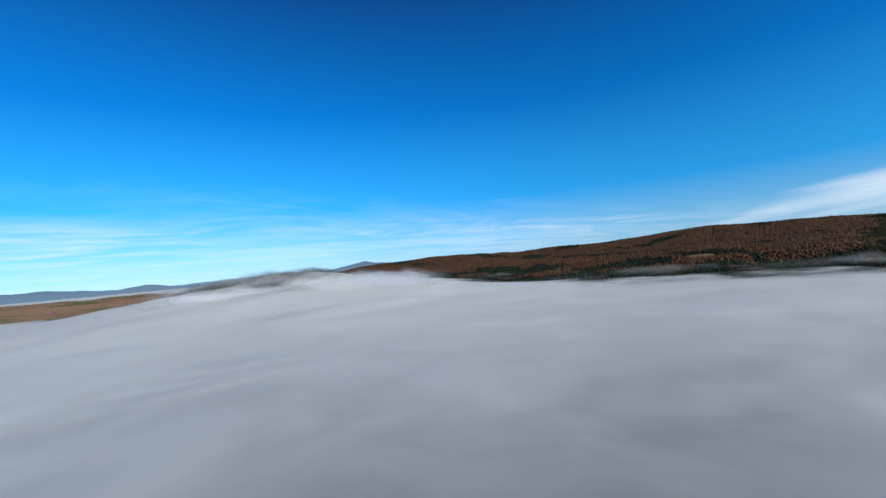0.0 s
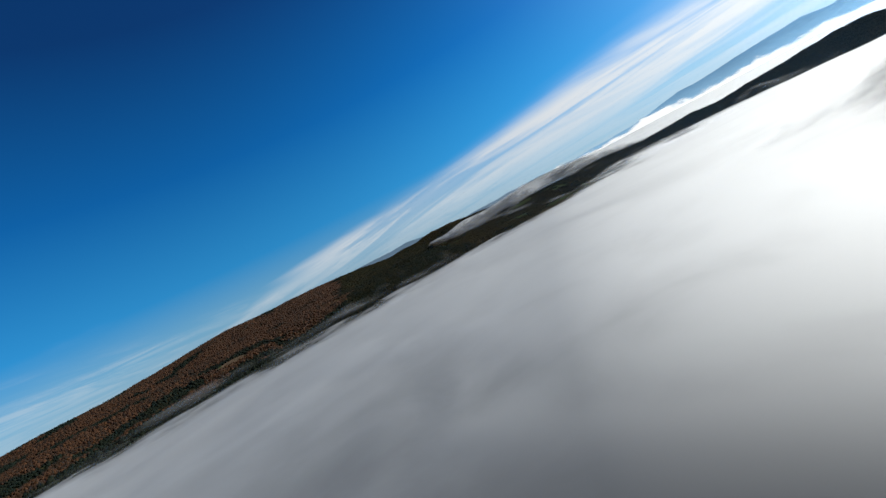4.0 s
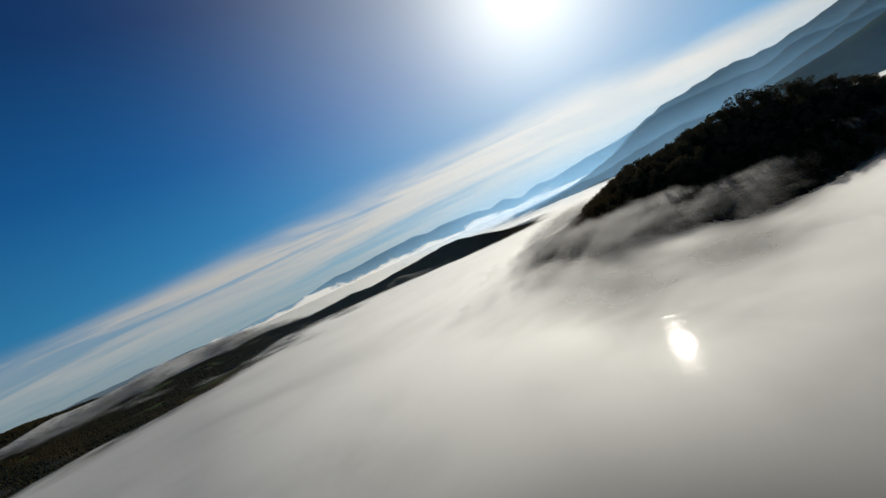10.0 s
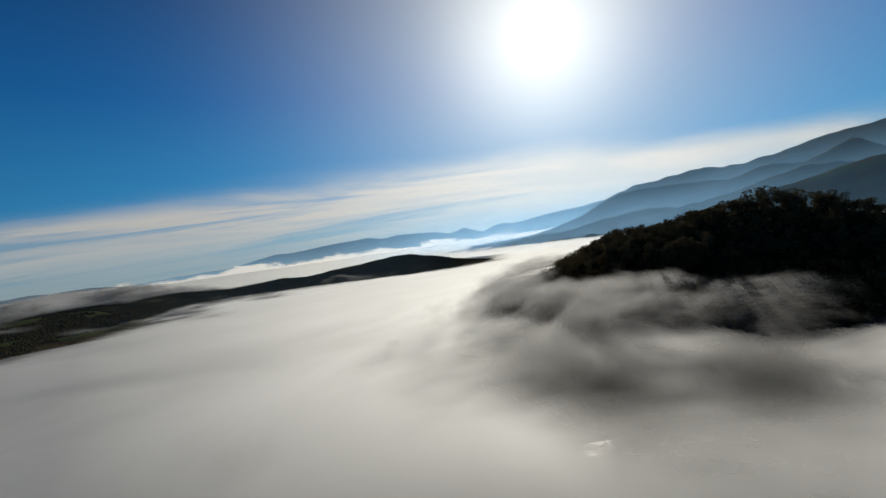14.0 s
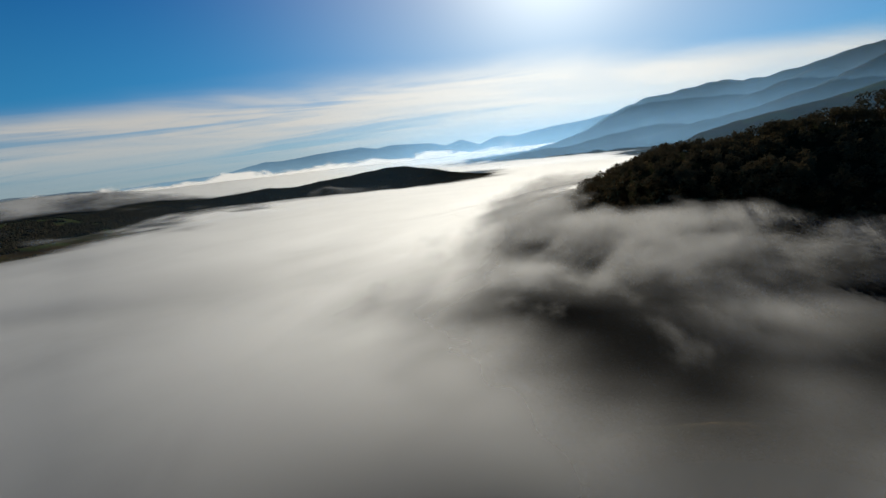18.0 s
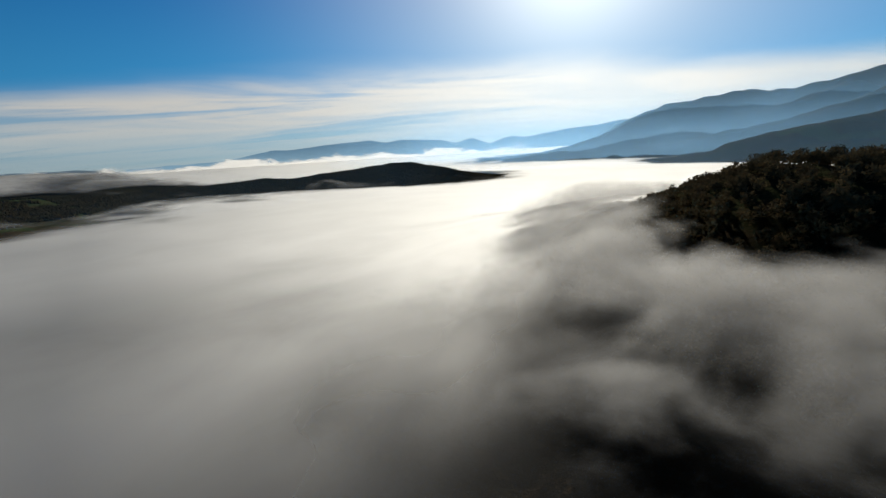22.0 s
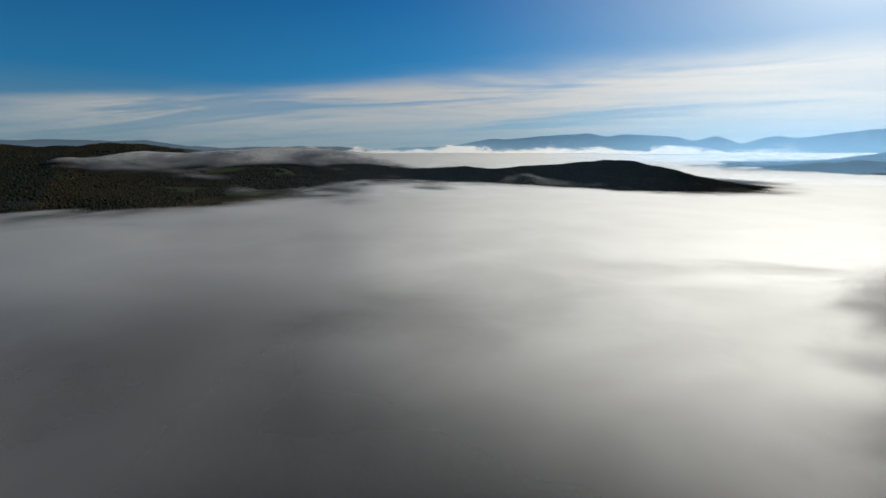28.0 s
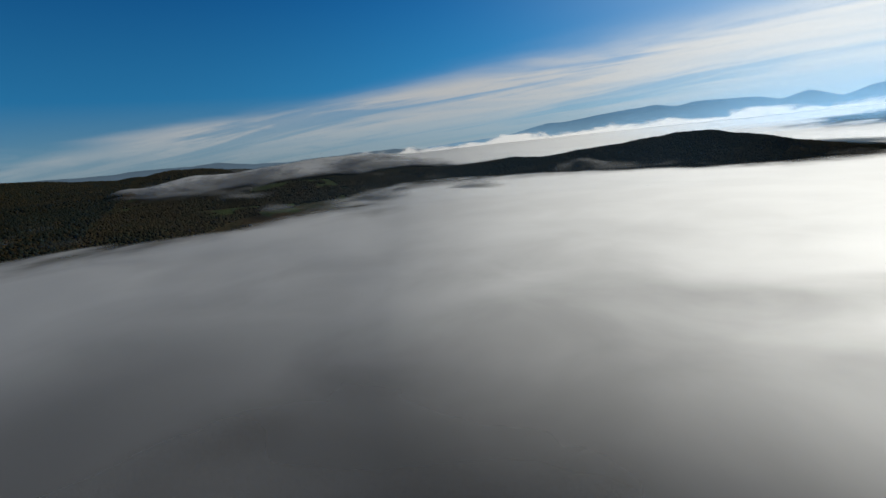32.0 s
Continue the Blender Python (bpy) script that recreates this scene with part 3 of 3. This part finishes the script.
mist_stack((-640, 140, -1020, -380), 10.0, 12, 1.5, lambda x, y: np.maximum(fog_top(x, y) + 1.0, hills(x, y) + 0.5), lambda x, y, z, k: 0.75 * bump_at(x, y, -250, -690, 270, 240) * (1 - k) ** 0.8, 4.0,
           drifting("south_mist", 85.0, 0.3, 0.2, 0.3))


def backdrop(name, centre, distance, profile, base, mat, seed, label, rough=3.0):
    """A far range: a crest of (azimuth, elevation) seen from centre, with a long slope towards the viewer."""
    az = np.linspace(profile[0][0], profile[-1][0], 240)
    key = np.array(sorted(profile))
    el = np.interp(az, key[:, 0], key[:, 1])
    steps = np.linspace(0, 1, 14)
    verts = []
    for s in steps:
        d = distance - 500 * (1 - s)
        a = np.radians(az)
        x, y = centre[0] - d * np.sin(a), centre[1] + d * np.cos(a)
        top = centre[2] + distance * np.tan(np.radians(el))
        z = base + (top - base) * s**0.8 + rough * (0.3 + s) * waves(az * 40, np.full(az.shape, s * 300.0), 160, seed, 5)
        verts.append(np.stack([x, y, z], 1))
    cols = len(az)
    i = (np.arange(len(steps) - 1)[:, None] * cols + np.arange(cols - 1)[None]).ravel()
    ob = mesh_from(name, np.concatenate(verts), [np.stack([i, i + 1, i + cols + 1, i + cols], 1)])
    ob.data.materials.append(mat)
    return tagged(ob, label, "mountains", kind="structure")


VIEW = (-170.0, 160.0, 47.0)
FAR_BLUE_GLOW = glowing_far_land("far_blue_glow", (0.20, 0.36, 0.50, 1), (0.11, 0.22, 0.34, 1))
FAR_GREY_GLOW = glowing_far_land("far_grey_glow", (0.10, 0.15, 0.20, 1), (0.055, 0.085, 0.12, 1))
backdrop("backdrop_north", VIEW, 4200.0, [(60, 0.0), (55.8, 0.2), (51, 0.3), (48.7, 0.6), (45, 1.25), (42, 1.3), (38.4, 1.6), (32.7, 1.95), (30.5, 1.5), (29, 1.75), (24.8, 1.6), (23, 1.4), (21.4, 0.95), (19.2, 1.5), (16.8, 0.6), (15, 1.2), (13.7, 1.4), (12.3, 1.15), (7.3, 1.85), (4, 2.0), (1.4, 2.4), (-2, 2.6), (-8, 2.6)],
         -20.0, FAR_BLUE_GLOW, 61, "blue distant mountain range in morning haze")
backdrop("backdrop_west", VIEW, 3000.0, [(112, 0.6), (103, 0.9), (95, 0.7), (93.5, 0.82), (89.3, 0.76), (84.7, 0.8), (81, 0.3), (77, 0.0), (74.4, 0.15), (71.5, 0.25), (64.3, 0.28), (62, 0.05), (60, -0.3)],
         -20.0, FAR_GREY_GLOW, 62, "dark distant hills above the fog")
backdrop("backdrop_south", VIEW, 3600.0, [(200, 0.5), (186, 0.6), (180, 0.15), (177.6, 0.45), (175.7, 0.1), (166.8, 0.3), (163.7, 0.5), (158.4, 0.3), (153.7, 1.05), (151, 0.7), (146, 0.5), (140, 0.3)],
         -20.0, FAR_GREY_GLOW, 63, "dark distant hills above the fog")

def billow_material():
    m, n = material("fog_billows")
    p = n.coords()
    sep = n.add("ShaderNodeSeparateXYZ")
    n.link(p, sep.inputs[0])
    fade = n.add("ShaderNodeAttribute", attribute_name="depth").outputs["Fac"]
    heap = n.noise(n.scaled(p, (0.006, 0.006, 0.014)), 1.0, 4.0, 0.5, 0.4)
    rise = n.add("ShaderNodeAttribute", attribute_name="height_share").outputs["Fac"]
    alpha = n.math("MULTIPLY", n.ramp(n.math("SUBTRACT", n.math("MULTIPLY", heap, 1.6), rise), 0.1, 0.42), n.ramp(fade, 0.0, 1.0))
    t, d = n.add("ShaderNodeBsdfTranslucent"), n.add("ShaderNodeBsdfDiffuse")
    t.inputs[0].default_value = (0.66, 0.67, 0.66, 1)
    d.inputs[0].default_value = (0.24, 0.25, 0.26, 1)
    lit, clear, out = n.add("ShaderNodeMixShader"), n.add("ShaderNodeBsdfTransparent"), n.add("ShaderNodeMixShader")
    lit.inputs[0].default_value = 0.45
    n.link(t.outputs[0], lit.inputs[1])
    n.link(d.outputs[0], lit.inputs[2])
    n.link(n.math("MULTIPLY", alpha, 0.95), out.inputs[0])
    n.link(clear.outputs[0], out.inputs[1])
    n.link(lit.outputs[0], out.inputs[2])
    finish(n, out.outputs[0])
    return m


BILLOWS = billow_material()


def billows(centre, radius, first, last, low, high):
    """A bank of fog with a heaped top."""
    az, steps = np.linspace(first, last, 160), np.linspace(0, 1, 10)
    aa, ss = np.meshgrid(np.radians(az), steps)
    r = np.full(ss.shape, radius)
    z = low + (high - low) * ss
    verts = np.stack([(centre[0] - r * np.sin(aa)).ravel(), (centre[1] + r * np.cos(aa)).ravel(), z.ravel()], 1)
    i = (np.arange(9)[:, None] * 160 + np.arange(159)[None]).ravel()
    ends = np.clip(np.minimum(np.arange(160), 159 - np.arange(160)) / 30.0, 0, 1)
    layer = mesh_from("mist_layer", verts, [np.stack([i, i + 1, i + 161, i + 160], 1)], [("depth", np.tile(ends, 10)), ("height_share", ss.ravel())])
    layer.data.materials.append(BILLOWS)
    layer.parent = fog
    tagged(layer, kind="stuff")


billows(VIEW, 2350.0, 8.0, 74.0, 12.0, 78.0)
billows((0.0, 0.0, 45.0), 560.0, 138.0, 176.0, 8.0, 62.0)

# thin blue morning haze before the far slopes, its airlight painted on upright sheets
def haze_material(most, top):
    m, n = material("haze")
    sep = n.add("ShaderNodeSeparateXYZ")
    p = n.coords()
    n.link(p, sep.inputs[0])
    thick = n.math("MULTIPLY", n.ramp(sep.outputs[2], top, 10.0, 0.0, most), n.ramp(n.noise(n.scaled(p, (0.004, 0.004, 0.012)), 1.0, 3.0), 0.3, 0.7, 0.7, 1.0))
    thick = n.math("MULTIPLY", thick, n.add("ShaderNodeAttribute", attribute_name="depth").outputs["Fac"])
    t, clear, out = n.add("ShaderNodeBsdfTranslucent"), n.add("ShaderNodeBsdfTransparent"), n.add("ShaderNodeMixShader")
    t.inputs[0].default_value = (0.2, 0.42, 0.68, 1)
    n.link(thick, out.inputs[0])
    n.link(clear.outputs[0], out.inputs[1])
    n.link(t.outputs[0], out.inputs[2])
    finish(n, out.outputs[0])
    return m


def haze_veil(centre, radius, first, last, most, top):
    az = np.linspace(first, last, 90)
    z = np.linspace(-20.0, 300.0, 12)
    aa, zz = np.meshgrid(np.radians(az), z)
    verts = np.stack([(centre[0] - radius * np.sin(aa)).ravel(), (centre[1] + radius * np.cos(aa)).ravel(), zz.ravel()], 1)
    i = (np.arange(11)[:, None] * 90 + np.arange(89)[None]).ravel()
    ends = np.clip(np.minimum(np.arange(90), 89 - np.arange(90)) / 14.0, 0, 1)
    ob = mesh_from("haze", verts, [np.stack([i, i + 1, i + 91, i + 90], 1)], [("depth", np.tile(ends, 12))])
    ob.data.materials.append(haze_material(most, top))
    return tagged(ob, "thin blue morning haze before the mountains", "haze", kind="stuff")


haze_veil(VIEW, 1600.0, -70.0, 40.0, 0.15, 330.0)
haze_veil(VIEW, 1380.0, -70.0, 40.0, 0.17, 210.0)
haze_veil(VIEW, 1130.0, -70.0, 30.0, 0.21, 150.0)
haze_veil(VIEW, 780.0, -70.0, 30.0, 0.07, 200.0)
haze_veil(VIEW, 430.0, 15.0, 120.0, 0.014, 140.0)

# ---- woods ----
def octa():
    v = np.array([(1, 0, 0), (-1, 0, 0), (0, 1, 0), (0, -1, 0), (0, 0, 1), (0, 0, -1)], float)
    f = np.array([(0, 2, 4), (2, 1, 4), (1, 3, 4), (3, 0, 4), (2, 0, 5), (1, 2, 5), (3, 1, 5), (0, 3, 5)])
    return v, f


def scatter(rng, count, box, keep):
    x, y = rng.uniform(box[0], box[1], count), rng.uniform(box[2], box[3], count)
    z = land(x, y)
    ok = keep(x, y, z)
    return np.stack([x, y, z], 1)[ok]


def woods(name, places, low, high, mat, label, rng):
    """A wood far off: every tree is one uneven crown, all joined."""
    base, faces = octa()
    n = len(places)
    size = rng.uniform(low, high, n)
    turn = rng.uniform(0, 2 * math.pi, n)
    c, s = np.cos(turn)[:, None], np.sin(turn)[:, None]
    v = base[None] * rng.uniform(0.6, 1.35, (n, 6, 1)) * (size * 0.55)[:, None, None]
    v = np.stack([v[..., 0] * c - v[..., 1] * s, v[..., 0] * s + v[..., 1] * c, v[..., 2] * 1.1], -1)
    v = v + (places + np.stack([0 * size, 0 * size, size * 0.02], 1))[:, None, :]
    tri = faces[None] + (np.arange(n) * 6)[:, None, None]
    ob = mesh_from(name, v.reshape(-1, 3), [tri.reshape(-1, 3)], smooth=True)
    ob.data.materials.append(mat)
    return tagged(ob, label, "forest", kind="stuff")


rng = np.random.RandomState(3)
above = lambda x, y, z: z > fog_top(x, y) - 10
evergreen = lambda x, y, z: (z < fog_top(x, y) + 7 + 13 * waves(x, y, 170, 31)) | (waves(x, y, 210, 33, 3) > 0.42) | (y > -60 + 50 * waves(x, y, 90, 34))
woods("conifer_belt", scatter(rng, 130000, (-1450, -480, -1250, 160), lambda x, y, z: evergreen(x, y, z) & above(x, y, z) & (ridge_height(x, y, BROWN_HILL, 1050) > z - 14) & (clearing(x, y) < 0.5)), 2.6, 5.6, CONIFER,
      "dark green conifers along the foot of the brown hill", rng)
woods("autumn_forest", scatter(rng, 150000, (-1450, -480, -1250, 160), lambda x, y, z: ~evergreen(x, y, z) & above(x, y, z) & (ridge_height(x, y, BROWN_HILL, 1050) > z - 14) & (clearing(x, y) < 0.5)), 2.6, 5.6, AUTUMN,
      "rust-brown autumn forest on a sunlit hillside", rng)
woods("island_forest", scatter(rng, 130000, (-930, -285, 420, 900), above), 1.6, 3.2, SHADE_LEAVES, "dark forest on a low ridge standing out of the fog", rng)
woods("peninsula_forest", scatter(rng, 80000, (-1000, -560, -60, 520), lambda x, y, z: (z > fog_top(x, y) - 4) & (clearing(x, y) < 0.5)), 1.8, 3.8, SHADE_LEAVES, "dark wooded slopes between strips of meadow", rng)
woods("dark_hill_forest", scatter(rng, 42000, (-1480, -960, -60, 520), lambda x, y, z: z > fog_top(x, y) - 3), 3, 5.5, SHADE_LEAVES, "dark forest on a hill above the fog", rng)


def leaf_crown(name, height, spread, leaves, rng, size):
    """A crown of many small leaf sprays set on lobes, with gaps and an uneven outline."""
    lobes = rng.normal(size=(9, 3)) * [spread * 0.30, spread * 0.30, height * 0.13] + [0, 0, height * 0.62]
    pick = rng.randint(0, 9, leaves)
    ball = rng.normal(size=(leaves, 3))
    ball /= np.linalg.norm(ball, axis=1, keepdims=True)
    at = lobes[pick] + ball * rng.uniform(0.55, 1.05, (leaves, 1)) * [spread * 0.24, spread * 0.24, height * 0.19]
    a, b = rng.normal(size=(leaves, 3)), rng.normal(size=(leaves, 3))
    a, b = (v / np.linalg.norm(v, axis=1, keepdims=True) * size * rng.uniform(0.6, 1.3, (leaves, 1)) for v in (a, b))
    quad = np.stack([at - a, at - b * 0.6, at + a, at + b * 0.7], 1)
    return quad.reshape(-1, 3), np.arange(leaves * 4).reshape(-1, 4)


def tube(points, radii, sides=6):
    """A tapered limb along points."""
    verts, faces = [], []
    for p, r in zip(points, radii):
        for k in range(sides):
            t = 2 * math.pi * k / sides
            verts.append((p[0] + r * math.cos(t), p[1] + r * math.sin(t), p[2]))
    for i in range(len(points) - 1):
        for k in range(sides):
            faces.append((i * sides + k, i * sides + (k + 1) % sides, (i + 1) * sides + (k + 1) % sides, (i + 1) * sides + k))
    return np.array(verts), np.array(faces)


def tree(height, spread, seed):
    rng = np.random.RandomState(seed)
    root = new("oak_tree")
    vs, fs, n = [], [], 0
    lean = rng.normal(size=2) * 0.05 * height
    for k in range(6):
        if k == 0:
            pts = [(0, 0, -0.8), (lean[0] * 0.3, lean[1] * 0.3, height * 0.25), (lean[0], lean[1], height * 0.7)]
            rad = [height * 0.035, height * 0.026, height * 0.008]
        else:
            a = rng.uniform(0, 2 * math.pi)
            o = spread * rng.uniform(0.25, 0.42)
            z0 = height * rng.uniform(0.2, 0.45)
            pts = [(lean[0] * 0.4, lean[1] * 0.4, z0), (o * 0.5 * math.cos(a), o * 0.5 * math.sin(a), z0 + height * 0.14), (o * math.cos(a), o * math.sin(a), z0 + height * rng.uniform(0.2, 0.35))]
            rad = [height * 0.016, height * 0.011, height * 0.004]
        v, f = tube(pts, rad)
        vs.append(v)
        fs.append(f + n)
        n += len(v)
    trunk = mesh_from("trunk", np.concatenate(vs), [np.concatenate(fs)])
    trunk.data.materials.append(BARK)
    v, f = leaf_crown("crown", height, spread, 900, rng, height * 0.045)
    crown = mesh_from("crown", v, [f], smooth=False)
    crown.data.materials.append(DARK_LEAVES)
    trunk.parent = crown.parent = root
    return tagged(root, "bushy oak with sparse autumn leaves on the hill crest", "tree", "trees on the near hill")


def along(crest, k):
    """A point at share k of the way along a crest."""
    p = np.array(crest, float)
    run = np.r_[0, np.cumsum(np.hypot(*np.diff(p[:, :2], axis=0).T))]
    return np.array([np.interp(k * run[-1], run, p[:, c]) for c in range(3)])


rng = np.random.RandomState(12)
kinds = [tree(h, s, 100 + k) for k, (h, s) in enumerate([(7.5, 7.0), (5.0, 6.0), (9.0, 7.5), (4.2, 4.6), (6.2, 5.0)])]
used = set()
for k in np.r_[np.linspace(0.18, 0.42, 44), np.linspace(0.43, 0.97, 100)]:
    p = along(NEAR_HILL, k + rng.uniform(-0.004, 0.004))
    side = rng.normal() * (2.5 if k < 0.42 else 5.0)
    x, y = p[0] + side * 0.55, p[1] + side * 0.83
    which = rng.choice([1, 3, 3, 4, 1]) if k < 0.42 else rng.choice([0, 2, 4, 4, 0]) if k < 0.52 else rng.choice([1, 3, 4])
    s = rng.uniform(0.6, 1.0)
    m = Matrix.Translation((x, y, float(land(x, y)) - 0.1)) @ Matrix.Rotation(rng.uniform(0, 6.28), 4, "Z")
    ob = kinds[which]
    if which in used:
        ob = copy_thing(ob, m)
    else:
        ob.matrix_basis = m
        used.add(which)
    ob.scale = (s, s, s * rng.uniform(0.85, 1.1))


def hillside_wood(places, low, high, leaves, rng):
    """The wood on the near slope: small trees as sprays of leaves, all joined."""
    n = len(places)
    size = rng.uniform(low, high, n)
    at = np.repeat(places, leaves, 0)
    h = np.repeat(size, leaves)[:, None]
    ball = rng.normal(size=(n * leaves, 3))
    ball /= np.linalg.norm(ball, axis=1, keepdims=True)
    at = at + ball * rng.uniform(0.4, 1.0, (n * leaves, 1)) * h * [0.42, 0.42, 0.46] + h * [0, 0, 0.5]
    a, b = (rng.normal(size=(n * leaves, 3)) for _ in range(2))
    a, b = (v / np.linalg.norm(v, axis=1, keepdims=True) * h * 0.11 * rng.uniform(0.6, 1.3, (n * leaves, 1)) for v in (a, b))
    quad = np.stack([at - a, at - b * 0.6, at + a, at + b * 0.7], 1)
    ob = mesh_from("hillside_wood", quad.reshape(-1, 3), [np.arange(n * leaves * 4).reshape(-1, 4)], smooth=False)
    ob.data.materials.append(DARK_LEAVES)
    return tagged(ob, "dense dark wood on the steep shaded hillside", "forest", kind="stuff")


hillside_wood(scatter(rng, 17000, (-230, 130, 60, 470), lambda x, y, z: (z > 6) & (z > fog_top(x, y) - 8)), 2.4, 4.8, 80, rng)
